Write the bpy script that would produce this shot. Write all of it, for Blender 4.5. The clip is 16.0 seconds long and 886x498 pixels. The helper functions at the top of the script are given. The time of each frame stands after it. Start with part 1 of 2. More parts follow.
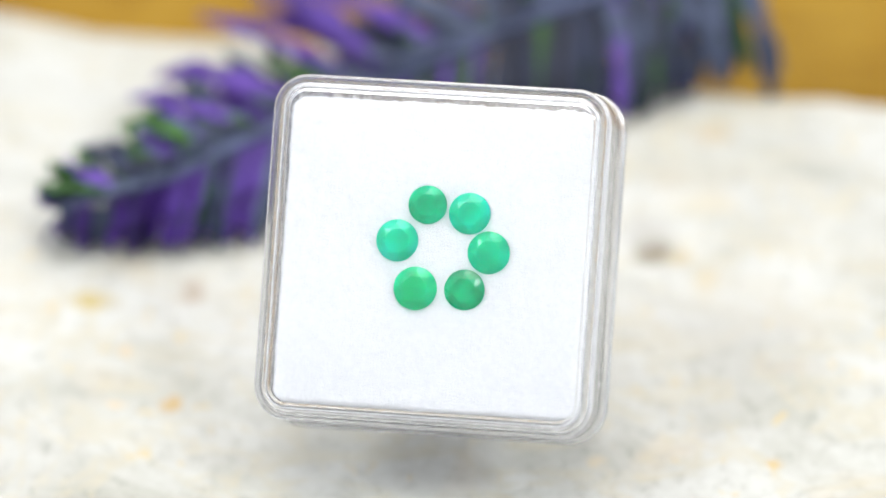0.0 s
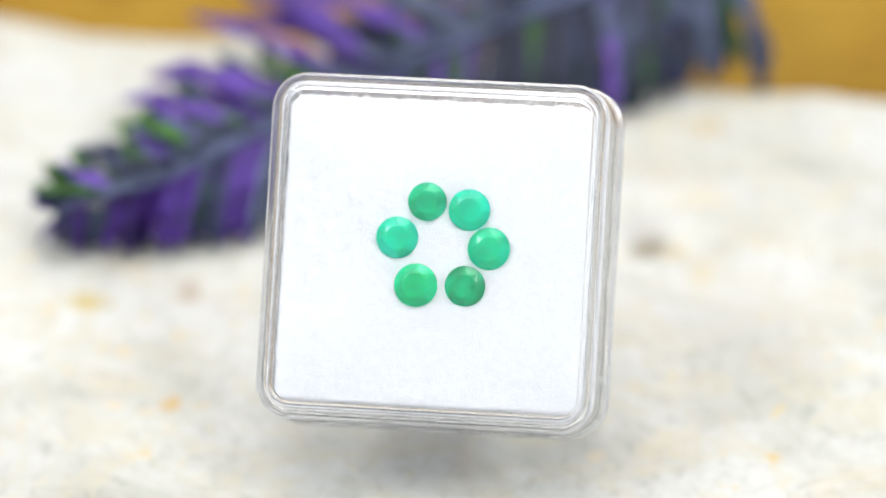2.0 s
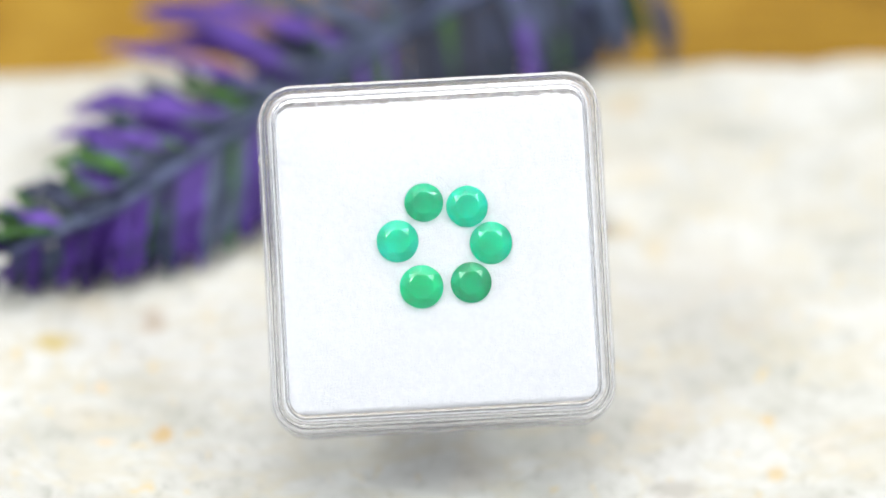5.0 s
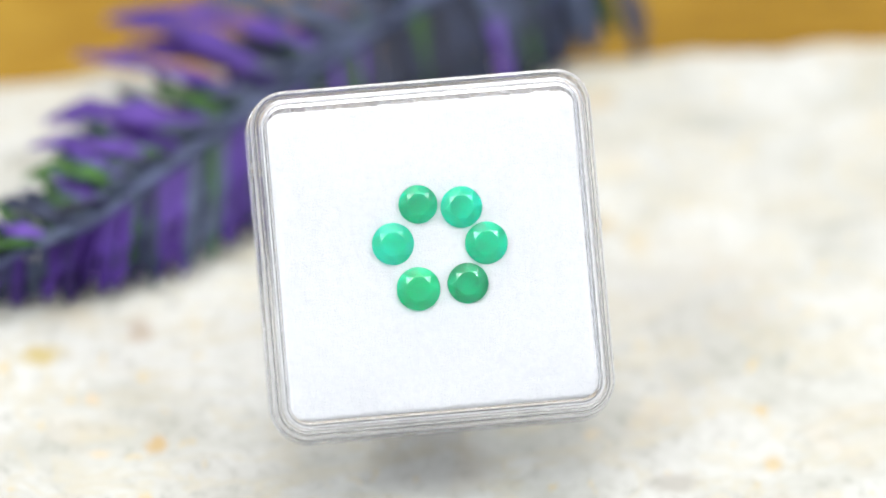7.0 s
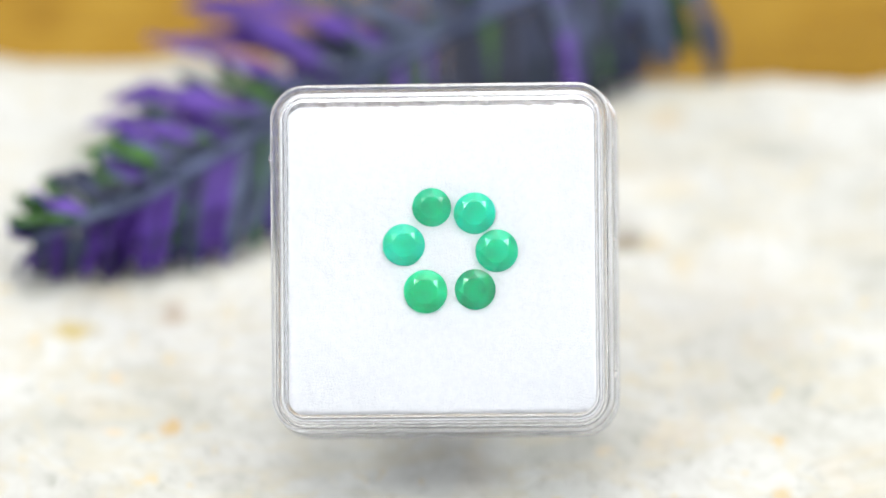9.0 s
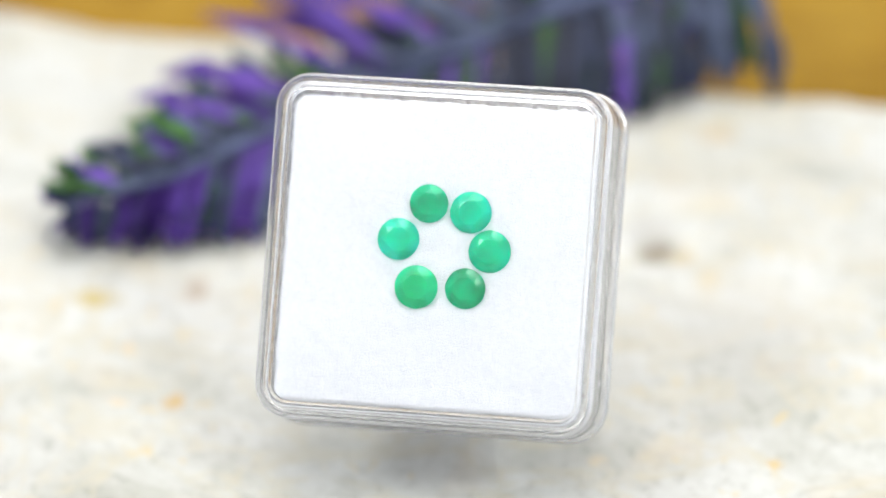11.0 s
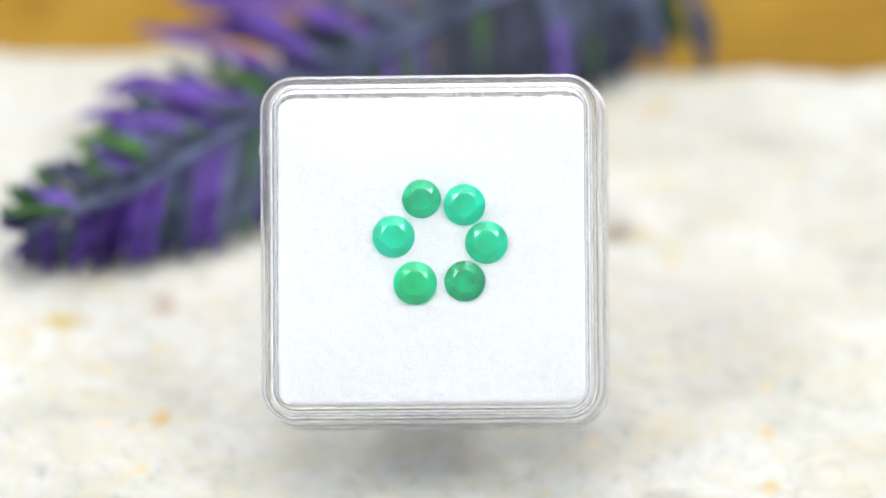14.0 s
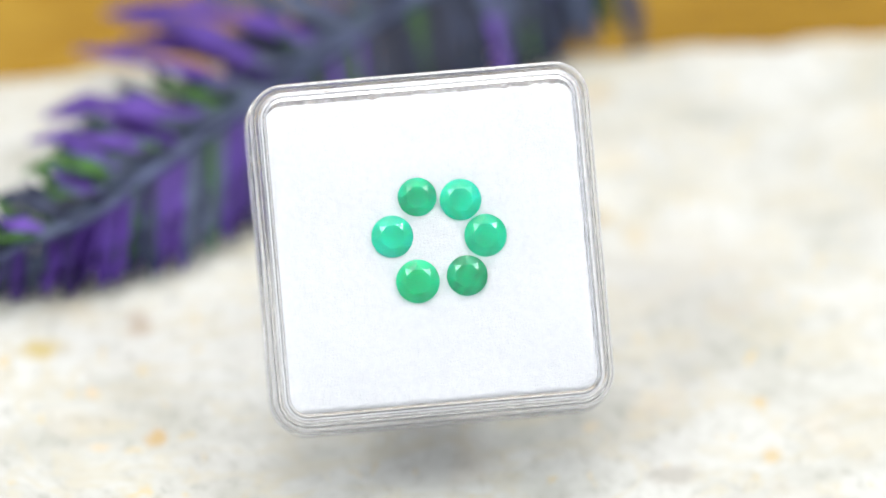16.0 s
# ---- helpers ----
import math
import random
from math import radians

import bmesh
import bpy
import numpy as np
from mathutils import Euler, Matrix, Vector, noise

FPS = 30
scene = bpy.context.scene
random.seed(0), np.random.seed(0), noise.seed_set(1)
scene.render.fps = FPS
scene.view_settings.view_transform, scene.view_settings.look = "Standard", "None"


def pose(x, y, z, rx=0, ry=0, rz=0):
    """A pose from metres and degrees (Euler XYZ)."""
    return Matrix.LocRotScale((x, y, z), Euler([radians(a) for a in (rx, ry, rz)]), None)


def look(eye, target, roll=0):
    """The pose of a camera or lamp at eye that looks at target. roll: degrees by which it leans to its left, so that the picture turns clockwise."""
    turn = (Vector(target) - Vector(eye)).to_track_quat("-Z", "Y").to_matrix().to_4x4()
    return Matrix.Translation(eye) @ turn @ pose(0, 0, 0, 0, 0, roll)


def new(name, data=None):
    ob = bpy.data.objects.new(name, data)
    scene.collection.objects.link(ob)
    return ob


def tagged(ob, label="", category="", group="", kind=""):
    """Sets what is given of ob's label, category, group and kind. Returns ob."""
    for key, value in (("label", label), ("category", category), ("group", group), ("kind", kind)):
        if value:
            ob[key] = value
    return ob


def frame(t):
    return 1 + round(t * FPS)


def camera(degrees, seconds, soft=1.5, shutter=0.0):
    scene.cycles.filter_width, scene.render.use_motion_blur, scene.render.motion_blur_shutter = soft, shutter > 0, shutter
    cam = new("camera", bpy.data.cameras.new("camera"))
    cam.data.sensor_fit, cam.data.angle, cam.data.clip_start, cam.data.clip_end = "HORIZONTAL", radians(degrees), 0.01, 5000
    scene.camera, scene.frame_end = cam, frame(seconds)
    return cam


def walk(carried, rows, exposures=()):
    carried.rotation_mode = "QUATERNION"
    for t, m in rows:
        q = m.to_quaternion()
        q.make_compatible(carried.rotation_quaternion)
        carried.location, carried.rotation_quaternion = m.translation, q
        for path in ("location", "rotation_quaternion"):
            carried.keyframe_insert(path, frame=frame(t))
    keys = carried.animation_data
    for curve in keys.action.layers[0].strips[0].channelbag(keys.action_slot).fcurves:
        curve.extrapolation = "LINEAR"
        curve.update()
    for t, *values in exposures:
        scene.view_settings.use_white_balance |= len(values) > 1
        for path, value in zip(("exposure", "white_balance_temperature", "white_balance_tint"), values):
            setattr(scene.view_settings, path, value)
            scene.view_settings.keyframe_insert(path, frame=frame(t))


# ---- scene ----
cam = camera(12.0, 16.0)
cam.data.dof.use_dof = True
cam.data.dof.focus_distance = 0.3665
cam.data.dof.aperture_fstop = 8.0
PATH = [
    (0, (0.03425, -0.25430, 0.28408), (0.00001, 0.00122, 0.02140), -1.67),
    (0.5, (0.04542, -0.25336, 0.28378), (0.00011, 0.00103, 0.02167), -2.29),
    (1, (0.04562, -0.25187, 0.28459), (0.00002, 0.00133, 0.02138), -2.24),
    (1.5, (0.03906, -0.25344, 0.28414), (0.00028, 0.00124, 0.02126), -1.92),
    (2, (0.02928, -0.25599, 0.28413), (0.00010, 0.00047, 0.02175), -1.45),
    (2.5, (0.01797, -0.25766, 0.28442), (-0.00011, -0.00022, 0.02201), -0.81),
    (3, (0.00814, -0.25692, 0.28571), (-0.00010, -0.00039, 0.02191), -0.44),
    (3.5, (0.00014, -0.25770, 0.28457), (-0.00000, -0.00000, 0.02178), -0.04),
    (4, (-0.00723, -0.25829, 0.28321), (-0.00012, 0.00037, 0.02147), 0.34),
    (6.5, (-0.04326, -0.25452, 0.28318), (0.00034, 0.00065, 0.02156), 1.91),
    (7, (-0.03982, -0.25364, 0.28381), (0.00051, 0.00103, 0.02117), 1.74),
    (7.5, (-0.03041, -0.25519, 0.28375), (0.00057, 0.00103, 0.02135), 1.26),
    (8, (-0.02102, -0.25588, 0.28417), (0.00025, 0.00114, 0.02158), 0.83),
    (8.5, (-0.01263, -0.25592, 0.28436), (-0.00018, 0.00140, 0.02150), 0.48),
    (9, (-0.00286, -0.25773, 0.28371), (-0.00051, 0.00093, 0.02188), -0.04),
    (11.5, (0.03951, -0.25443, 0.28432), (0.00011, 0.00052, 0.02181), -1.97),
    (12, (0.03711, -0.25474, 0.28378), (0.00009, 0.00087, 0.02156), -1.83),
    (12.5, (0.02755, -0.25508, 0.28416), (-0.00004, 0.00122, 0.02145), -1.37),
    (13, (0.01858, -0.25544, 0.28465), (0.00001, 0.00123, 0.02151), -0.91),
    (13.5, (0.00918, -0.25698, 0.28455), (0.00020, 0.00054, 0.02174), -0.43),
    (14, (-0.00233, -0.25757, 0.28412), (0.00038, 0.00028, 0.02149), 0.11),
    (14.5, (-0.01362, -0.25774, 0.28412), (0.00051, -0.00019, 0.02157), 0.57),
    (15, (-0.02515, -0.25542, 0.28454), (0.00040, 0.00029, 0.02106), 1.11),
    (15.5, (-0.03367, -0.25581, 0.28392), (0.00037, -0.00004, 0.02145), 1.48),
    (16, (-0.04076, -0.25499, 0.28341), (0.00044, 0.00004, 0.02125), 1.74),
]
walk(cam, [(t, look(eye, target, roll)) for t, eye, target, roll in PATH])

# ---- light ----
CM = 0.01
world = bpy.data.worlds.new("daylight")
scene.world = world
world.use_nodes = True
wn, wl = world.node_tree.nodes, world.node_tree.links
sky = wn.new("ShaderNodeTexSky")
sky.sky_type, sky.sun_disc = "NISHITA", False
sky.sun_elevation, sky.sun_rotation = radians(72), radians(0)
sky.air_density, sky.dust_density = 1.0, 5.0
soft_sky = wn.new("ShaderNodeHueSaturation")
soft_sky.inputs["Saturation"].default_value = 0.25
wl.new(sky.outputs[0], soft_sky.inputs["Color"])
wl.new(soft_sky.outputs[0], wn["Background"].inputs["Color"])
wn["Background"].inputs["Strength"].default_value = 0.190
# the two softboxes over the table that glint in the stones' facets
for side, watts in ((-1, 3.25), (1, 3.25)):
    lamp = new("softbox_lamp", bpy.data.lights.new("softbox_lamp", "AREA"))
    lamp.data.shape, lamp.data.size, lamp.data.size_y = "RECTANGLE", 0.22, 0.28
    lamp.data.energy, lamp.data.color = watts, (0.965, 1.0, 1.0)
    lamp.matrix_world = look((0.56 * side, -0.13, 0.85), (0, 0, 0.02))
scene.view_settings.exposure = 0.02


# ---- materials ----
def material(name):
    m = bpy.data.materials.new(name)
    m.use_nodes = True
    n, l = m.node_tree.nodes, m.node_tree.links
    return m, n, l, n["Principled BSDF"]


def coords(n, l, scale=(1, 1, 1), obj=True):
    tc, mp = n.new("ShaderNodeTexCoord"), n.new("ShaderNodeMapping")
    mp.inputs["Scale"].default_value = scale
    l.new(tc.outputs["Object" if obj else "Generated"], mp.inputs["Vector"])
    return mp.outputs[0]


def noise_tex(n, l, vec, scale, detail=4.0, rough=0.55, warp=0.0):
    t = n.new("ShaderNodeTexNoise")
    t.inputs["Scale"].default_value, t.inputs["Detail"].default_value = scale, detail
    t.inputs["Roughness"].default_value, t.inputs["Distortion"].default_value = rough, warp
    l.new(vec, t.inputs["Vector"])
    return t.outputs["Fac"]


def ramp(n, l, fac, stops):
    r = n.new("ShaderNodeValToRGB")
    e = r.color_ramp.elements
    while len(e) < len(stops):
        e.new(0.5)
    for k, (p, c) in enumerate(stops):
        e[k].position, e[k].color = p, (*c, 1) if len(c) == 3 else c
    l.new(fac, r.inputs[0])
    return r.outputs[0]


def mixed(n, l, fac, a, b, mode="MIX"):
    m = n.new("ShaderNodeMix")
    m.data_type, m.blend_type = "RGBA", mode
    for s, v in ((m.inputs[0], fac), (m.inputs[6], a), (m.inputs[7], b)):
        if isinstance(v, (int, float)):
            s.default_value = v
        elif isinstance(v, tuple):
            s.default_value = (*v, 1)
        else:
            l.new(v, s)
    return m.outputs[2]


def bump(n, l, p, height, strength, dist):
    b = n.new("ShaderNodeBump")
    b.inputs["Strength"].default_value, b.inputs["Distance"].default_value = strength, dist
    l.new(height, b.inputs["Height"])
    l.new(b.outputs[0], p.inputs["Normal"])


# stains and darker patches of the stone: x, y, half width, half depth (cm), strength, colour
STONE_MARKS = [
    (-2.53, -0.01, 0.12, 0.11, 0.62, (0.515, 0.304, 0.058)),
    (-3.49, 1.22, 0.26, 0.17, 0.8, (0.468, 0.363, 0.117)),
    (2.99, -0.19, 0.10, 0.10, 0.65, (0.538, 0.351, 0.082)),
    (2.22, 2.06, 0.17, 0.20, 0.6, (0.515, 0.398, 0.175)),
    # dark brown and grey patch behind the box, on its right
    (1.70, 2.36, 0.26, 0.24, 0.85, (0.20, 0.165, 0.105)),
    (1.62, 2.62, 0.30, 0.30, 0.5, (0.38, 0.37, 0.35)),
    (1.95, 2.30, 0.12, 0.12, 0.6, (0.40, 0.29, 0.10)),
    (2.15, 3.95, 0.22, 0.16, 0.5, (0.52, 0.37, 0.16)),
    (-2.55, 1.46, 0.13, 0.22, 0.6, (0.351, 0.257, 0.175)),
    (-3.05, 0.62, 0.08, 0.07, 0.5, (0.643, 0.445, 0.211)),
    (-3.05, -0.05, 0.16, 0.06, 0.4, (0.702, 0.491, 0.234)),
    (2.98, -0.85, 0.12, 0.11, 0.5, (0.538, 0.351, 0.082)),
    (2.05, -0.98, 0.32, 0.14, 0.5, (0.292, 0.257, 0.211)),
    (1.40, -0.35, 0.10, 0.08, 0.4, (0.643, 0.491, 0.257)),
    (2.45, 1.70, 1.10, 0.75, 0.42, (0.47, 0.46, 0.425)),
    (3.05, 1.00, 0.45, 0.12, 0.35, (0.468, 0.421, 0.351)),
]


def stone():
    m, n, l, p = material("pale_stone")
    v = coords(n, l)
    big = noise_tex(n, l, v, 38, 5, 0.6, 0.6)
    mid = noise_tex(n, l, v, 560, 6, 0.7, 0.6)
    fine = noise_tex(n, l, v, 1500, 3)
    col = ramp(n, l, big, [(0.30, (0.352, 0.345, 0.301)), (0.47, (0.522, 0.522, 0.486)), (0.62, (0.599, 0.603, 0.570))])
    col2 = ramp(n, l, mid, [(0.30, (0.247, 0.244, 0.198)), (0.46, (0.533, 0.531, 0.490)), (0.70, (0.618, 0.621, 0.589))])
    col = mixed(n, l, 0.55, col, col2)
    warm = ramp(n, l, noise_tex(n, l, coords(n, l, (1, 1.3, 1)), 75, 3, 0.5, 0.4), [(0.60, (0, 0, 0)), (0.74, (1, 1, 1))])
    sep = n.new("ShaderNodeMath")
    sep.operation = "MULTIPLY"
    sep.inputs[1].default_value = 0.35
    l.new(warm, sep.inputs[0])
    col = mixed(n, l, sep.outputs[0], col, (0.616, 0.494, 0.317))
    sm = coords(n, l, (55, 120, 55))
    sm.node.inputs["Rotation"].default_value = (0, 0, radians(32))
    streak = ramp(n, l, noise_tex(n, l, sm, 1.0, 5, 0.6, 0.5), [(0.36, (0.74, 0.735, 0.68)), (0.54, (1, 1, 1))])
    col = mixed(n, l, 0.75, col, streak, "MULTIPLY")
    vein_map = coords(n, l, (0.7, 1.5, 1))
    vein_map.node.inputs["Rotation"].default_value = (0, 0, radians(26))
    vein = ramp(n, l, noise_tex(n, l, vein_map, 85, 6, 0.6, 1.2), [(0.46, (0, 0, 0)), (0.50, (0.585, 0.585, 0.585)), (0.54, (0, 0, 0))])
    col = mixed(n, l, vein, col, (0.515, 0.468, 0.339))
    speck = ramp(n, l, noise_tex(n, l, v, 420, 3, 0.5, 0.5), [(0.66, (0, 0, 0)), (0.74, (0.702, 0.702, 0.702))])
    col = mixed(n, l, speck, col, (0.585, 0.445, 0.187))
    # ragged stains and patches
    wob = n.new("ShaderNodeTexNoise")
    wob.inputs["Scale"].default_value = 500
    l.new(v, wob.inputs["Vector"])
    add = n.new("ShaderNodeVectorMath")
    add.operation = "MULTIPLY_ADD"
    add.inputs[1].default_value = (0.0018, 0.0018, 0)
    l.new(wob.outputs["Color"], add.inputs[0])
    l.new(v, add.inputs[2])
    for x, y, rx, ry, k, c in STONE_MARKS:
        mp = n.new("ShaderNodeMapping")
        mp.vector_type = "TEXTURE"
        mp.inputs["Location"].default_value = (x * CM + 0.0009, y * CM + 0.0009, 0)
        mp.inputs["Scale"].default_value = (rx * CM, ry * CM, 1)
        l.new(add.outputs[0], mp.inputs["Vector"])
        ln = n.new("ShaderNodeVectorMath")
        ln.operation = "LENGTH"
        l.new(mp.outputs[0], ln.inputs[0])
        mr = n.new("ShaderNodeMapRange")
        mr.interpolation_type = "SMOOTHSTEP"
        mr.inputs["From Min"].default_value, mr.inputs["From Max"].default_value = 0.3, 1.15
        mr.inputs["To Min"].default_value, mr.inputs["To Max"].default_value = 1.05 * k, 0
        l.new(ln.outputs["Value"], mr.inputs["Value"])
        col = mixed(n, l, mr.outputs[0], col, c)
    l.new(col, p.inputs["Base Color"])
    p.inputs["Roughness"].default_value = 0.6
    bump(n, l, p, mixed(n, l, 0.5, mid, fine), 0.5, 0.0006)
    return m


def wood():
    m, n, l, p = material("golden_wood")
    big = noise_tex(n, l, coords(n, l, (0.7, 1.6, 1.6)), 60, 5, 0.65, 1.2)
    grain = noise_tex(n, l, coords(n, l, (0.12, 6, 6)), 90, 5, 0.65, 0.3)
    col = ramp(n, l, big, [(0.38, (0.113, 0.051, 0.004)), (0.5, (0.267, 0.141, 0.009)), (0.62, (0.356, 0.217, 0.026))])
    col = mixed(n, l, 0.5, col, ramp(n, l, grain, [(0.3, (0.190, 0.092, 0.006)), (0.65, (0.360, 0.213, 0.019))]))
    l.new(col, p.inputs["Base Color"])
    p.inputs["Roughness"].default_value = 0.5
    p.inputs["Specular IOR Level"].default_value = 0.12
    bump(n, l, p, grain, 0.3, 0.0004)
    return m


def plastic(name, clear, haze):
    m, n, l, p = material(name)
    p.inputs["Base Color"].default_value = (0.96, 0.965, 0.985, 1)
    p.inputs["Transmission Weight"].default_value = clear
    p.inputs["IOR"].default_value = 1.47
    v = coords(n, l)
    scr = noise_tex(n, l, v, 900, 4, 0.7)
    rr = n.new("ShaderNodeMapRange")
    rr.inputs["To Min"].default_value, rr.inputs["To Max"].default_value = haze[0], haze[1]
    l.new(scr, rr.inputs["Value"])
    l.new(rr.outputs[0], p.inputs["Roughness"])
    bump(n, l, p, noise_tex(n, l, v, 260, 2), 0.04, 0.0004)
    return m


def foam():
    m, n, l, p = material("white_foam")
    v = coords(n, l)
    a, b = noise_tex(n, l, v, 2600, 4), noise_tex(n, l, v, 5200, 3, 0.7)
    l.new(ramp(n, l, a, [(0.36, (0.575, 0.585, 0.60)), (0.58, (0.615, 0.625, 0.635))]), p.inputs["Base Color"])
    p.inputs["Roughness"].default_value = 0.95
    p.inputs["Subsurface Weight"].default_value = 0.9
    p.inputs["Subsurface Radius"].default_value = (1.0, 1.0, 1.0)
    p.inputs["Subsurface Scale"].default_value = 0.0020
    bump(n, l, p, mixed(n, l, 0.75, a, b), 0.7, 0.0002)
    return m


def emerald(name, deep, light, shift, speck):
    m, n, l, p = material(name)
    v = coords(n, l)
    v.node.inputs["Location"].default_value = (0.013 * shift, 0.007 * shift, 0.003 * shift)
    cloud = noise_tex(n, l, v, 460, 7, 0.66, 0.15)
    specks = ramp(n, l, noise_tex(n, l, v, 1600, 2), [(speck, (0.12, 0.16, 0.12)), (speck + 0.05, (1, 1, 1))])
    col = ramp(n, l, cloud, [(0.34, tuple(0.7 * c for c in deep)), (0.46, deep), (0.60, light)])
    l.new(mixed(n, l, 1.0, col, specks, "MULTIPLY"), p.inputs["Base Color"])
    p.inputs["Roughness"].default_value = 0.04
    p.inputs["IOR"].default_value = 1.58
    p.inputs["Coat Weight"].default_value, p.inputs["Coat Roughness"].default_value = 0.6, 0.0
    p.inputs["Transmission Weight"].default_value = 0.1
    p.inputs["Subsurface Weight"].default_value = 0.9
    p.inputs["Subsurface Radius"].default_value = (0.2, 1.0, 0.6)
    p.inputs["Subsurface Scale"].default_value = 0.0020
    # part of the light goes straight through the stone and comes out green
    clear, blend = n.new("ShaderNodeBsdfTransparent"), n.new("ShaderNodeMixShader")
    l.new(mixed(n, l, 0.70, col, (0.002, 0.98, 0.56 + 0.5 * light[2])), clear.inputs["Color"])
    blend.inputs[0].default_value = 0.42
    l.new(p.outputs[0], blend.inputs[1])
    l.new(clear.outputs[0], blend.inputs[2])
    l.new(blend.outputs[0], n["Material Output"].inputs["Surface"])
    return m


def petal_material(name, lo, hi, rough=0.55):
    m, n, l, p = material(name)
    info = n.new("ShaderNodeObjectInfo")
    col = ramp(n, l, info.outputs["Random"], [(0.0, lo), (1.0, hi)])
    v = coords(n, l)
    mott = ramp(n, l, noise_tex(n, l, v, 350, 4), [(0.3, (0.6, 0.6, 0.6)), (0.7, (1.15, 1.15, 1.15))])
    l.new(mixed(n, l, 1.0, col, mott, "MULTIPLY"), p.inputs["Base Color"])
    p.inputs["Roughness"].default_value = rough
    p.inputs["Specular IOR Level"].default_value = 0.3
    bump(n, l, p, noise_tex(n, l, v, 1200, 3), 0.3, 0.0003)
    return m


STONE, WOOD, FOAM = stone(), wood(), foam()
PLASTIC, PANE = plastic("clear_plastic", 0.95, (0.06, 0.22)), plastic("clear_lid_plastic", 1.0, (0.0, 0.06))
VIOLET = petal_material("bright_violet_petal", (0.055, 0.020, 0.195), (0.115, 0.052, 0.32))
PURPLE = petal_material("violet_petal", (0.030, 0.013, 0.110), (0.100, 0.046, 0.31))
SLATE = petal_material("slate_blue_petal", (0.022, 0.032, 0.068), (0.066, 0.086, 0.150))
# navy petals, near black: shade between the petals is put into their colour
SHADE_NAVY = petal_material("shaded_navy_petal", (0.005, 0.007, 0.019), (0.021, 0.031, 0.072))
STEM_BLUE = petal_material("stem_blue", (0.085, 0.105, 0.195), (0.085, 0.105, 0.195))
GREEN = petal_material("green_leaf", (0.012, 0.049, 0.007), (0.041, 0.129, 0.021))


# ---- building helpers ----
def linked(name, bm, mat, smooth=True):
    me = bpy.data.meshes.new(name)
    bmesh.ops.recalc_face_normals(bm, faces=bm.faces)
    for e in bm.edges:
        e.smooth = len(e.link_faces) == 2 and e.calc_face_angle(0) < radians(38)
    bm.to_mesh(me)
    bm.free()
    me.materials.append(mat)
    if smooth:
        me.shade_smooth()
    return me


def part(name, bm, mat, parent, label="", smooth=True):
    ob = new(name, linked(name, bm, mat, smooth))
    ob.parent = parent
    return tagged(ob, label)


TALL = 1.0200    # the box is a little higher than wide


def ring(half, radius, z, steps=8):
    """A rounded square outline, in cm."""
    r, pts = max(radius, 0.02), []
    for k, (sx, sy) in enumerate(((1, 1), (-1, 1), (-1, -1), (1, -1))):
        for i in range(steps + 1):
            a = radians(90 * k + 90 * i / steps)
            pts.append(((sx * (half - r) + r * math.cos(a)) * CM, (sy * (half - r) + r * math.sin(a)) * TALL * CM, z * CM))
    return pts


def loft(profile, outer, radius):
    """A closed shell through rounded squares: rows of half width and height, capped at both ends."""
    bm = bmesh.new()
    rows = [[bm.verts.new(q) for q in ring(h, radius - (outer - h), z)] for h, z in profile]
    for a, b in zip(rows, rows[1:]):
        for i in range(len(a)):
            j = (i + 1) % len(a)
            bm.faces.new((a[i], a[j], b[j], b[i]))
    bm.faces.new(rows[0])
    bm.faces.new(rows[-1])
    return bm


# ---- table and stone slab ----
def block(size, at, bevel):
    bm = bmesh.new()
    bmesh.ops.create_cube(bm, size=1.0, matrix=Matrix.Translation(at) @ Matrix.Diagonal((*size, 1)))
    bmesh.ops.bevel(bm, geom=bm.edges[:], offset=bevel, segments=2, affect="EDGES")
    return bm


def build_table():
    table = new("table")
    tagged(table, "golden brown wooden table under the pale stone slab", "table")
    part("tabletop", block((1.6, 1.2, 0.03), (0, 0.2, -0.0255), 0.003), WOOD, table, smooth=False)
    for x in (-0.72, 0.72):
        for y in (-0.32, 0.72):
            part("leg", block((0.06, 0.06, 0.709), (x, y, -0.3955), 0.004), WOOD, table, smooth=False)
    for y in (-0.32, 0.72):
        part("apron", block((1.38, 0.022, 0.09), (0, y, -0.086), 0.002), WOOD, table, smooth=False)
    for x in (-0.72, 0.72):
        part("apron", block((0.022, 0.98, 0.09), (x, 0.2, -0.086), 0.002), WOOD, table, smooth=False)
    ob = new("floor", linked("floor", block((5.0, 5.0, 0.1), (0, 0.2, -0.80), 0.005), WOOD, False))
    tagged(ob, "plain brown wooden floor below the table", "floor", kind="structure")


def slab_height(x, y):
    """The slab's uneven top, in metres, zero on the mean."""
    q = Vector((x, y, 0.0))
    return 0.0005 * noise.noise(q * 60) + 0.00025 * noise.noise(q * 190) + 0.00012 * noise.noise(q * 520)


def back_edge(x):
    """Depth of the slab's broken back edge at x."""
    return 0.0495 - 0.053 * x + 0.0012 * noise.noise(Vector((x * 70, 3.1, 0))) + 0.0006 * noise.noise(Vector((x * 260, 7.7, 0)))


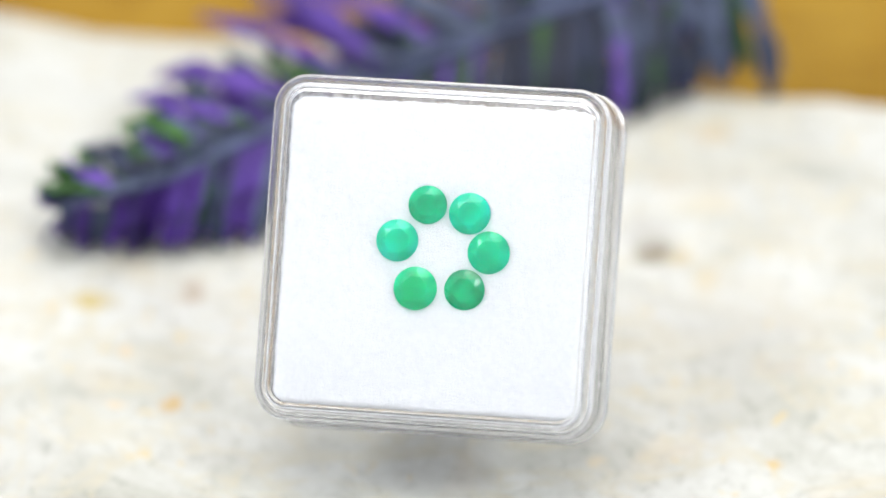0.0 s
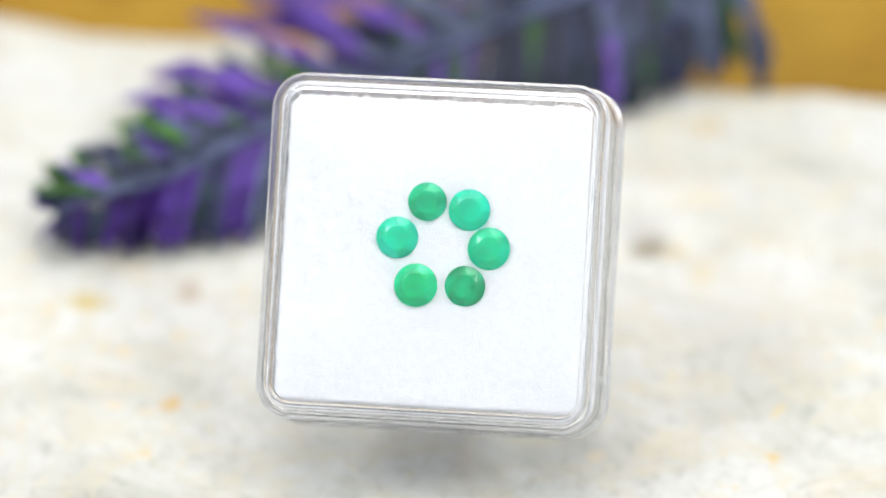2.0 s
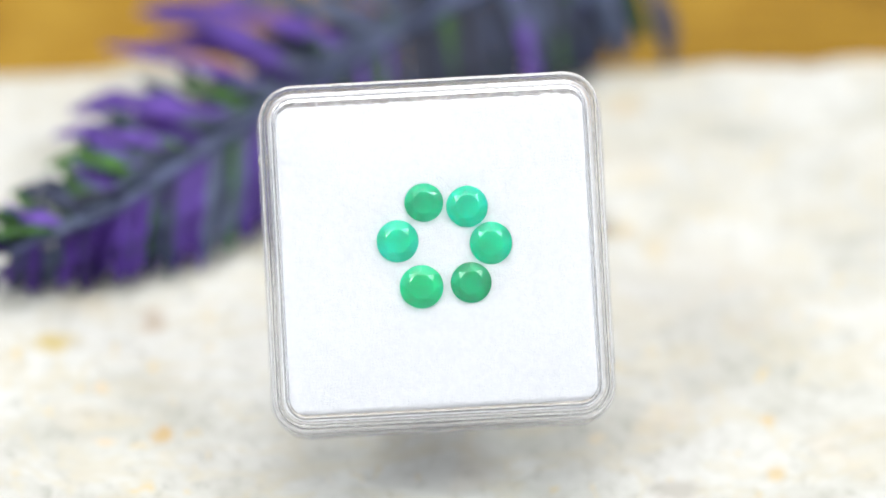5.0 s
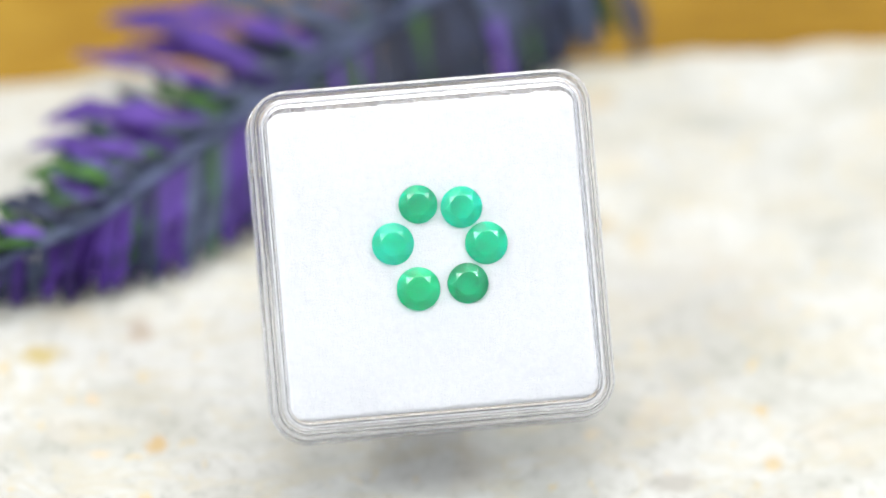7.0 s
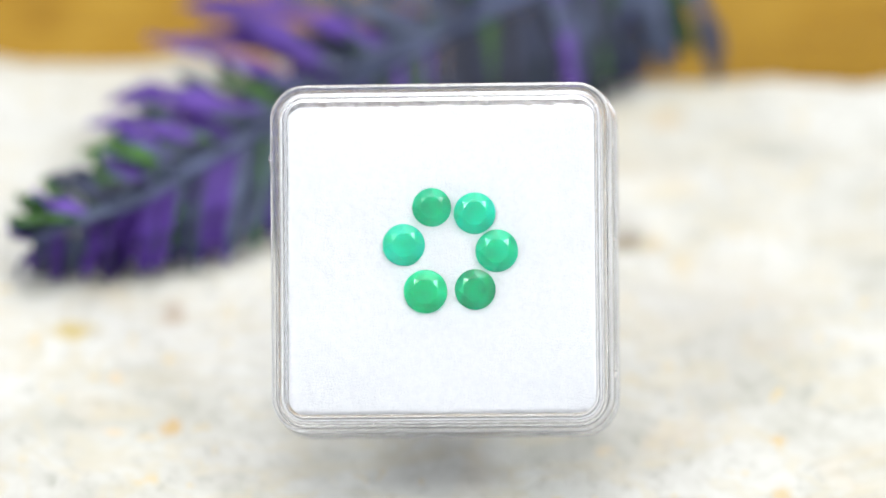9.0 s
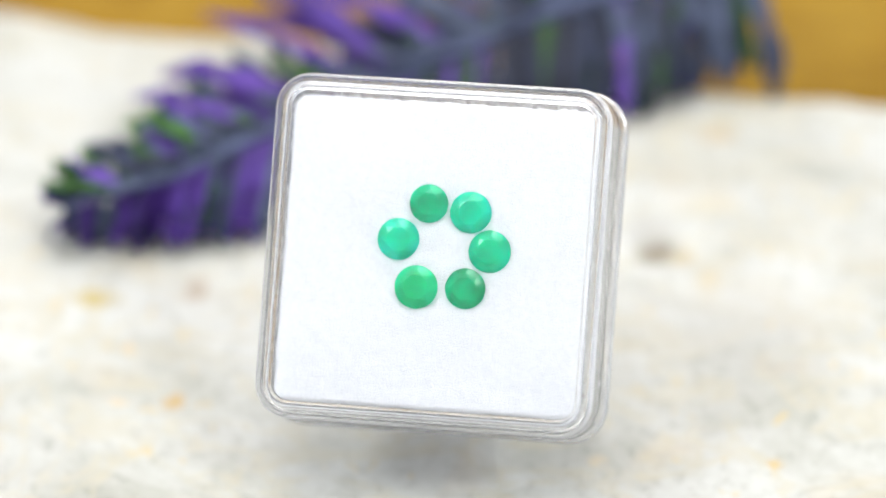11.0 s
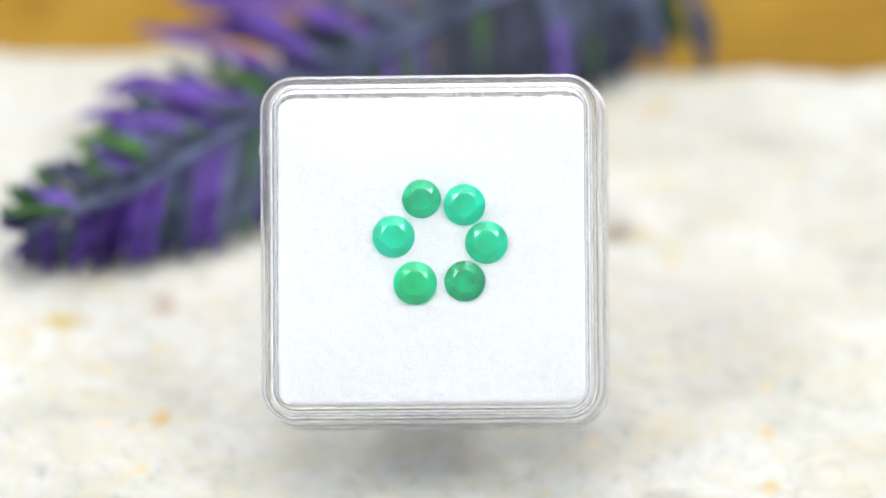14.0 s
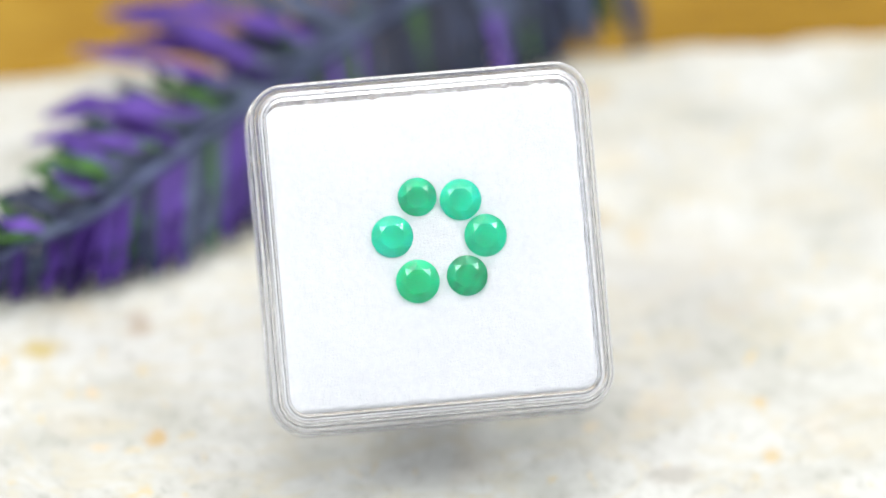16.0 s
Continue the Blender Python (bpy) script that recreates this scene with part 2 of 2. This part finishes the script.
def build_slab():
    bm = bmesh.new()
    nx, ny, thick = 190, 130, 0.0105
    xs = [-0.10 + 0.20 * i / nx for i in range(nx + 1)]
    top = []
    for x in xs:
        yb, col = back_edge(x), []
        for j in range(ny + 1):
            y = -0.06 + (yb + 0.06) * j / ny
            e = min(yb - y, y + 0.06, x + 0.10, 0.10 - x)
            round_off = -0.0022 * max(0.0, 1 - e / 0.0035) ** 2
            col.append(bm.verts.new((x, y, slab_height(x, y) + round_off)))
        top.append(col)
    for i in range(nx):
        for j in range(ny):
            bm.faces.new((top[i][j], top[i + 1][j], top[i + 1][j + 1], top[i][j + 1]))
    rim = [top[i][0] for i in range(nx + 1)] + [top[nx][j] for j in range(1, ny + 1)]
    rim += [top[i][ny] for i in range(nx - 1, -1, -1)] + [top[0][j] for j in range(ny - 1, 0, -1)]
    low = [bm.verts.new((v.co.x, v.co.y + 0.0008 * noise.noise(v.co * 300), -thick)) for v in rim]
    for i in range(len(rim)):
        j = (i + 1) % len(rim)
        bm.faces.new((rim[j], rim[i], low[i], low[j]))
    bm.faces.new(low)
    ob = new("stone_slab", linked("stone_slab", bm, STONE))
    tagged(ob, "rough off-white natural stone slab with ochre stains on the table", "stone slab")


build_table()
build_slab()

# ---- gem box ----
N = Vector((-0.065, -0.662, 0.750)).normalized()
U = (Vector((1, 0, 0)) - N * N.x).normalized()
V = N.cross(U)
LID_MID = Vector((0.0155, -0.0175, 2.2355)) + 0.15 * N - 0.0805 * U - 0.031 * V     # cm
HALF, RAD, BASE_TOP, BASE_LOW = 1.484, 0.30, 1.440, 1.36
DEPTH = (LID_MID.z - BASE_LOW * V.z + 0.02) / N.z
BOX_POSE = Matrix(((U.x, V.x, N.x, LID_MID.x * CM), (U.y, V.y, N.y, LID_MID.y * CM), (U.z, V.z, N.z, LID_MID.z * CM), (0, 0, 0, 1)))


def build_box():
    box = new("gem_box")
    box.matrix_basis = BOX_POSE
    tagged(box, "square clear plastic gem box tilted up on the stone", "gem box")
    h = HALF
    lid = part("lid", loft([
        (0.3, -0.10), (h - 0.155, -0.10), (h - 0.110, -0.112), (h - 0.060, -0.14), (h - 0.036, -0.18), (h - 0.026, -0.90),
        (h - 0.020, -0.94), (h + 0.034, -0.95), (h + 0.043, -0.93), (h + 0.041, -0.86), (h + 0.016, -0.82), (h, -0.06), (h - 0.010, -0.022), (h - 0.030, 0.0),
        (h - 0.054, 0.0), (h - 0.066, -0.012), (h - 0.074, -0.028), (h - 0.098, -0.030), (h - 0.108, -0.018), (h - 0.126, -0.016), (h - 0.138, -0.026), (h - 0.146, -0.042), (0.3, -0.044)], h, RAD), PLASTIC, box, "clear lid with a stepped rim")
    base = part("base", loft([
        (0.3, -0.60), (BASE_TOP - 0.10, -0.60), (BASE_TOP - 0.05, -0.55), (BASE_TOP - 0.027, -0.24), (BASE_TOP - 0.022, -0.225), (BASE_TOP - 0.008, -0.225), (BASE_TOP, -0.24),
        (BASE_LOW + 0.005, -DEPTH + 0.03), (BASE_LOW - 0.01, -DEPTH), (BASE_LOW - 0.06, -DEPTH), (BASE_LOW - 0.07, -DEPTH + 0.03),
        (BASE_TOP - 0.12, -0.68), (0.3, -0.68)], BASE_TOP, RAD - 0.05), PLASTIC, box, "clear tray with a raised floor")
    for x, y, z, r in ((-h - 0.01, 0.88, -0.20, 0.030), (-h - 0.01, 0.82, -0.22, 0.018), (-h - 0.008, 0.50, -0.2, 0.012), (h + 0.02, 0.16, -0.33, 0.018), (h + 0.02, -1.02, -0.4, 0.022)):
        bm = bmesh.new()
        bmesh.ops.create_icosphere(bm, subdivisions=2, radius=r * CM)
        for v in bm.verts:
            v.co = Vector((v.co.x * 0.6, v.co.y * 1.7, v.co.z)) * (1 + 0.3 * noise.noise(v.co * 4000)) + Vector((x, y, z)) * CM
        part("moulding_burr", bm, PLASTIC, box, "small clear burr on the edge")
    lid.data.materials.append(PANE)
    for f in lid.data.polygons:
        f.material_index = int(max(abs(f.center.x), abs(f.center.y)) < (h - 0.16) * CM)
    for ob in (lid, base):
        ob.visible_shadow = False
    return box


FOAM_TOP = -0.215


def build_foam():
    bm = bmesh.new()
    half, n = 1.372, 150
    grid = {}
    for i in range(n + 1):
        for j in range(n + 1):
            a, b = 2 * i / n - 1, 2 * j / n - 1
            x, y = a * half, b * half
            over = Vector((max(abs(x) - (half - 0.2), 0), max(abs(y) - (half - 0.2), 0)))
            if over.length > 0.2:
                k = 0.2 / over.length
                x = math.copysign(half - 0.2 + over.x * k, x) if over.x else x
                y = math.copysign(half - 0.2 + over.y * k, y) if over.y else y
            e = half - max(abs(x), abs(y))
            z = FOAM_TOP + 0.012 * noise.noise(Vector((x * 2, y * 2, 5))) + 0.006 * noise.noise(Vector((x * 9, y * 9, 1)))
            z -= 0.05 * max(0, 1 - e / 0.05) ** 2
            if e < 0.01:
                s = 1 + 0.012 * noise.noise(Vector((x * 14, y * 14, 2))) - 0.006
                x, y = x * s, y * s
            if y > 0:
                y *= 0.984 + (0.006 * noise.noise(Vector((x * 5, 3, 8))) + 0.004 * noise.noise(Vector((x * 19, 9, 4)))) * max(0, y / half) ** 4
            y *= 1.004
            grid[i, j] = bm.verts.new((x * CM, y * CM, z * CM))
    for i in range(n):
        for j in range(n):
            bm.faces.new((grid[i, j], grid[i + 1, j], grid[i + 1, j + 1], grid[i, j + 1]))
    rim = [grid[i, 0] for i in range(n + 1)] + [grid[n, j] for j in range(1, n + 1)]
    rim += [grid[i, n] for i in range(n - 1, -1, -1)] + [grid[0, j] for j in range(n - 1, 0, -1)]
    low = [bm.verts.new((v.co.x * 0.95, v.co.y * 0.95, -0.597 * CM)) for v in rim]
    for i in range(len(rim)):
        j = (i + 1) % len(rim)
        bm.faces.new((rim[j], rim[i], low[i], low[j]))
    bm.faces.new(low)
    ob = new("foam_pad", linked("foam_pad", bm, FOAM))
    ob.matrix_basis = BOX_POSE
    tagged(ob, "soft white foam pad filling the clear gem box", "foam pad")
    # loose fibres along the cut edges
    rnd, bm = random.Random(9), bmesh.new()
    for k in range(900):
        side = rnd.choices((0, 1, 2, 3), (5, 2, 2, 2))[0]
        a, e = rnd.uniform(-1.3, 1.3), half - rnd.uniform(0.01, 0.09)
        x, y = ((a, e), (a, -e), (e, a), (-e, a))[side]
        p, d = Vector((x, y, FOAM_TOP - 0.01)), Vector((rnd.uniform(-1, 1), rnd.uniform(-1, 1), rnd.uniform(-0.1, 0.5))).normalized()
        length, w = rnd.uniform(0.015, 0.055), 0.0016
        across = d.cross(Vector((0, 0, 1))).normalized()
        curl, rows = rnd.uniform(-1, 1), []
        for i in range(4):
            rows.append([bm.verts.new((p + across * w * c + Vector((0, 0, w)) * (1 - abs(c))) * CM) for c in (-1, 0, 1)])
            p = p + d * length / 3
            d = (d + across * curl * 0.5).normalized()
        for a_, b_ in zip(rows, rows[1:]):
            for c, f in ((0, 1), (1, 2), (2, 0)):
                bm.faces.new((a_[c], a_[f], b_[f], b_[c]))
    tagged(part("fibres", bm, FOAM, ob, "loose white fibres"), kind="stuff")


def gem_mesh(name, r, mat, turn, seed):
    """A round brilliant: table, star, kite and girdle facets of the crown, girdle, and pavilion facets."""
    rnd = random.Random(seed)
    bm = bmesh.new()

    def circle(n, rad, z, off):
        return [bm.verts.new((rad * math.cos(turn + 2 * math.pi * (i + off) / n) * CM * (1 + rnd.uniform(-0.006, 0.006)), rad * math.sin(turn + 2 * math.pi * (i + off) / n) * CM, z * CM)) for i in range(n)]

    tab, mid = circle(8, 0.58 * r, 0.30 * r, 0), circle(8, 0.80 * r, 0.185 * r, 0.5)
    g1, g2 = circle(32, r, 0.03 * r, 0), circle(32, r, -0.04 * r, 0)
    low = circle(8, 0.55 * r, -0.42 * r, 0)
    culet = bm.verts.new((0, 0, -0.82 * r * CM))
    bm.faces.new(tab)
    for i in range(8):
        j = (i + 1) % 8
        bm.faces.new((tab[i], mid[i], tab[j]))
        bm.faces.new((tab[j], mid[i], g1[4 * j], mid[j]))
        for k in range(4):
            a, b = 4 * i + k, (4 * i + k + 1) % 32
            bm.faces.new((mid[i], g1[a], g1[b]))
            bm.faces.new((g2[a], g2[b], low[i] if k < 2 else low[j]))
        bm.faces.new((g2[4 * i + 2], low[j], low[i]))
        bm.faces.new((low[i], low[j], culet))
    for i in range(32):
        j = (i + 1) % 32
        bm.faces.new((g1[i], g1[j], g2[j], g2[i]))
    return linked(name, bm, mat, False)


# across, up (cm, from the lid's middle), radius, turn, deep colour, light colour, label, nod, lean
GEMS = [
    (-0.085, 0.443, 0.170, 20, (0.001, 0.401, 0.174), (0.006, 0.633, 0.325), "round faceted medium green emerald on white foam", 3, 1.5),
    (0.290, 0.388, 0.183, 25, (0.001, 0.621, 0.348), (0.003, 0.740, 0.482), "round faceted bright bluish green emerald on white foam", 2.5, 2.5),
    (0.482, 0.058, 0.187, 22, (0.001, 0.509, 0.251), (0.003, 0.680, 0.371), "round faceted vivid green emerald on white foam", 3.5, 0.5),
    (0.290, -0.278, 0.179, 24, (0.001, 0.259, 0.090), (0.004, 0.526, 0.223), "round faceted dark green emerald with black specks on foam", 3, -1),
    (-0.144, -0.292, 0.191, 19, (0.002, 0.478, 0.170), (0.009, 0.669, 0.292), "round faceted leaf green emerald on white foam", 2.5, 0.5),
    (-0.332, 0.117, 0.185, 26, (0.003, 0.552, 0.298), (0.014, 0.705, 0.460), "round faceted pale milky green emerald on white foam", 3.5, 4),
]


def build_gems():
    for k, (x, y, r, turn, deep, light, label, nod, lean) in enumerate(GEMS):
        ob = new("emerald", gem_mesh("emerald", r, emerald("emerald_green", deep, light, k, 0.34 if k == 3 else 0.24), radians(turn), 40 + k))
        ob.matrix_basis = BOX_POSE @ pose(x * CM, y * CM, (FOAM_TOP + 0.014) * CM, nod, lean, 0)
        tagged(ob, label, "gemstone", "ring of six emeralds")


build_box()
build_foam()
build_gems()

# ---- lavender ----
STEM = [(-3.86, 1.88, 0.52), (-3.64, 1.95, 0.60), (-3.21, 2.05, 0.65), (-2.86, 2.24, 0.68), (-2.43, 2.58, 0.70), (-2.02, 2.92, 0.70), (-1.54, 3.32, 0.70), (-0.63, 3.99, 0.72), (0.36, 4.66, 0.78), (1.00, 5.03, 0.80), (2.00, 5.55, 0.80), (3.20, 6.10, 0.75), (5.5, 7.2, 0.5)]


def along(s):
    """A place on the stem, s in cm across from its tip."""
    x = STEM[0][0] + s
    for a, b in zip(STEM, STEM[1:]):
        if x <= b[0]:
            break
    return Vector(a).lerp(Vector(b), (x - a[0]) / (b[0] - a[0]))


def petal_mesh(name, bend, width, mat):
    """A slim pointed petal of unit length (1 cm) along x, curling down in z, with a raised midrib."""
    bm = bmesh.new()
    rows, n = [], 9
    ang, p = 0.0, Vector((0, 0, 0))
    for i in range(n + 1):
        s = i / n
        w = width * (0.42 + 0.68 * math.sin(math.pi * min(1, 0.04 + 0.66 * s)) ** 0.9) * (1 if s < 0.85 else 0.85 if s < 0.95 else 0.5)
        up = Vector((math.sin(ang), 0, math.cos(ang)))
        side = Vector((0, 1, 0))
        w *= 1 + 0.28 * math.sin(17.0 * s + 40 * bend) * (s > 0.25)
        rows.append([bm.verts.new((p + side * a * w + up * b * w) * CM) for a, b in ((-1, 0.25), (-0.45, 0.1), (0, 0.22), (0.45, 0.1), (1, 0.25), (0.4, -0.12), (-0.4, -0.12))])
        p = p + Vector((math.cos(ang), 0, -math.sin(ang))) / n
        ang += bend / n * (0.4 + 1.2 * s)
    for a, b in zip(rows, rows[1:]):
        for i in range(7):
            j = (i + 1) % 7
            bm.faces.new((a[i], a[j], b[j], b[i]))
    bm.faces.new(rows[0])
    bm.faces.new(rows[-1])
    return linked(name, bm, mat)


def chord(bend, n=9):
    """Length of a curled petal of unit arc from root to tip, and how far the tip dips under the first direction."""
    ang, x, z = 0.0, 0.0, 0.0
    for i in range(n + 1):
        if i < n:
            x, z = x + math.cos(ang) / n, z - math.sin(ang) / n
        ang += bend / n * (0.4 + 1.2 * i / n)
    return math.hypot(x, z), math.atan2(-z, x)


def aim(root, tip, bend, wide, twist=0.0):
    """The pose of a petal that grows from root, curls by bend and ends at tip; wide: its half width (cm)."""
    way = tip - root
    x = way.normalized()
    y = Vector((0, 0, 1)).cross(x)
    y = y.normalized() if y.length > 0.05 else Vector((0, 1, 0))
    z = x.cross(y)
    m = Matrix((x, y, z)).transposed().to_4x4()
    full, dip = chord(bend)
    return Matrix.Translation(root * CM) @ m @ Matrix.Rotation(twist, 4, "X") @ Matrix.Rotation(-dip, 4, "Y") @ Matrix.Diagonal((way.length / full, wide / 0.05, wide / 0.05, 1))


LONG_PETALS = [
    (-3.18, 3.74, 0.75, -1.70, "v", 0.8, 0.100), (-3.41, 3.27, 0.70, -2.10, "v", 0.8, 0.055), (-2.90, 4.40, 0.75, -1.15, "v", 0.35, 0.070),
    (-2.52, 5.00, 0.78, -0.95, "v", 0.8, 0.100), (-2.40, 4.58, 0.72, -0.85, "v", 0.35, 0.090), (-2.05, 4.85, 0.90, -0.40, "v", 0.35, 0.085), (-1.60, 5.05, 0.85, -0.05, "s", 0.35, 0.085), (-3.44, 2.96, 0.75, -2.45, "g", 0.8, 0.070),
    (-2.85, 3.05, 0.80, -2.05, "g", 0.35, 0.075), (-4.03, 1.95, 0.72, -3.30, "g", 0.35, 0.045), (-3.80, 2.61, 0.70, -3.00, "n", 0.8, 0.060),
    (-3.91, 2.30, 0.66, -3.25, "v", 0.8, 0.055), (1.48, 4.10, 0.15, 0.95, "s", 1.3, 0.085), (1.89, 4.50, 0.15, 1.50, "v", 0.8, 0.070),
    (2.25, 4.62, 0.35, 1.55, "s", 0.8, 0.080), (2.73, 4.58, 0.18, 2.15, "s", 1.3, 0.085)]


def build_lavender():
    sprig = new("lavender_sprig")
    tagged(sprig, "artificial purple lavender sprig lying on the stone slab", "flower sprig")
    rnd = random.Random(11)
    # stem
    bm = bmesh.new()
    rows = []
    for i in range(40):
        s = 9.3 * i / 39
        q, r = along(s), 0.04 + 0.055 * min(1, s / 3)
        rows.append([bm.verts.new((q + Vector((-0.5, 0.8, 0)) * r * math.cos(a) * 0.95 + Vector((0, 0, 1)) * r * math.sin(a)) * CM) for a in [math.pi * k / 4 for k in range(8)]])
    for a, b in zip(rows, rows[1:]):
        for k in range(8):
            bm.faces.new((a[k], a[(k + 1) % 8], b[(k + 1) % 8], b[k]))
    bm.faces.new(rows[0]), bm.faces.new(rows[-1])
    part("stem", bm, STEM_BLUE, sprig, "slate blue plastic stem")
    mats = {"v": VIOLET, "p": PURPLE, "s": SLATE, "n": SHADE_NAVY, "g": GREEN}
    bends = (0.35, 0.8, 1.3, -0.6)
    shapes = {(k, b): petal_mesh("petal" if k != "g" else "leaf", b, 0.05, m) for k, m in mats.items() for b in bends}

    def petal(kind, bend, root, tip, wide, twist=0.0):
        ob = new("leaf" if kind == "g" else "petal", shapes[kind, bend])
        ob.parent = sprig
        ob.matrix_basis = aim(root, tip, bend, wide, twist)

    # the long petals that stand clear of the rest: tip, place of the root across, kind, half width
    for x, y, z, across, kind, bend, wide in LONG_PETALS:
        petal(kind, bend, along(across - STEM[0][0]), Vector((x, y, z)), 1.35 * wide, rnd.uniform(-0.2, 0.2))
    s = 0.05
    while s < 6.1:
        q = along(s)
        f = min(1, s / 6.5)
        # the row that droops to the stone on the near side
        low_y = 1.76 if q.x < -3 else 1.76 + 0.26 * (q.x + 3) if q.x < -1.87 else 2.05 + 0.64 * (q.x + 1.87)
        # navy takes over along the stem, its darkness partly shade put into colour
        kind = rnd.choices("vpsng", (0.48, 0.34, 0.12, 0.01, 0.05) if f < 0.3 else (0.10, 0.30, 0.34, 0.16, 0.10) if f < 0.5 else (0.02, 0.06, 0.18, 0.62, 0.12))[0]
        lean = (-0.16 + 0.62 * max(0, f - 0.35)) * (1 if q.x > -3.3 else 0.5)
        tip = Vector((q.x + lean + rnd.uniform(-0.10, 0.10), min(q.y - 0.08, low_y + rnd.uniform(-0.05, 0.16)), 0.09 + 0.10 * rnd.random()))
        petal(kind, rnd.choice((0.35, 0.8, 0.8)), q + Vector((0, -0.04, 0)), tip, rnd.uniform(0.046, 0.066), rnd.uniform(-0.35, 0.35))
        # darker and green ones deeper in; the navy ones' colour holds the gaps' shade
        for k in range(2 if s > 0.9 else 1):
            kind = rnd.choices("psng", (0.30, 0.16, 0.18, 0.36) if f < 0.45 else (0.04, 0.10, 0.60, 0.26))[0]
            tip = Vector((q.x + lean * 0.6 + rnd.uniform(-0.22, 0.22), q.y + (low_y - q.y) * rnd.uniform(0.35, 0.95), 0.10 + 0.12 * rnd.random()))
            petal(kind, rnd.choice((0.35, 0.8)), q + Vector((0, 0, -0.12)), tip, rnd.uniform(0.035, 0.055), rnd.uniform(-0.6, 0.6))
        # the far side: lying towards the tip of the sprig, with gaps between them
        for k in range(4 if f < 0.36 else 3):
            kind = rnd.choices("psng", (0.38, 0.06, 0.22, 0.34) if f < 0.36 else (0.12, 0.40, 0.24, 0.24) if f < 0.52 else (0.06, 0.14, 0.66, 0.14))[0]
            size = rnd.uniform(0.55, 1.15) * min(1, 0.42 + 0.32 * s) if f < 0.36 else rnd.uniform(0.40, 1.0 + 0.4 * (f > 0.5))
            way = Vector((-0.80 + 0.3 * f + rnd.uniform(-0.15, 0.15), (0.82 if s < 1.6 else 0.58) + 0.20 * f + rnd.uniform(-0.40, 0.30), rnd.uniform(-0.42, 0.14)))
            petal(kind, rnd.choice((0.35, 0.8, -0.6)), q, q + way.normalized() * size, rnd.uniform(0.044, 0.068), rnd.uniform(-0.5, 0.5))
        # slate ones hugging the stem
        if rnd.random() < 0.30 + 0.3 * f:
            size = rnd.uniform(0.35, 0.65) * min(1, 0.5 + 0.4 * s)
            petal(rnd.choices("sn", (0.75, 0.25))[0], 0.35, q, q + Vector((-0.75, -0.20 + rnd.uniform(-0.35, 0.35), 0.22)).normalized() * size, rnd.uniform(0.04, 0.06), rnd.uniform(-0.4, 0.4))
        s += 0.062 + 0.012 * f
    return sprig


build_lavender()


def motions():
    """All that is seen stands still; the camera alone is carried."""


motions()
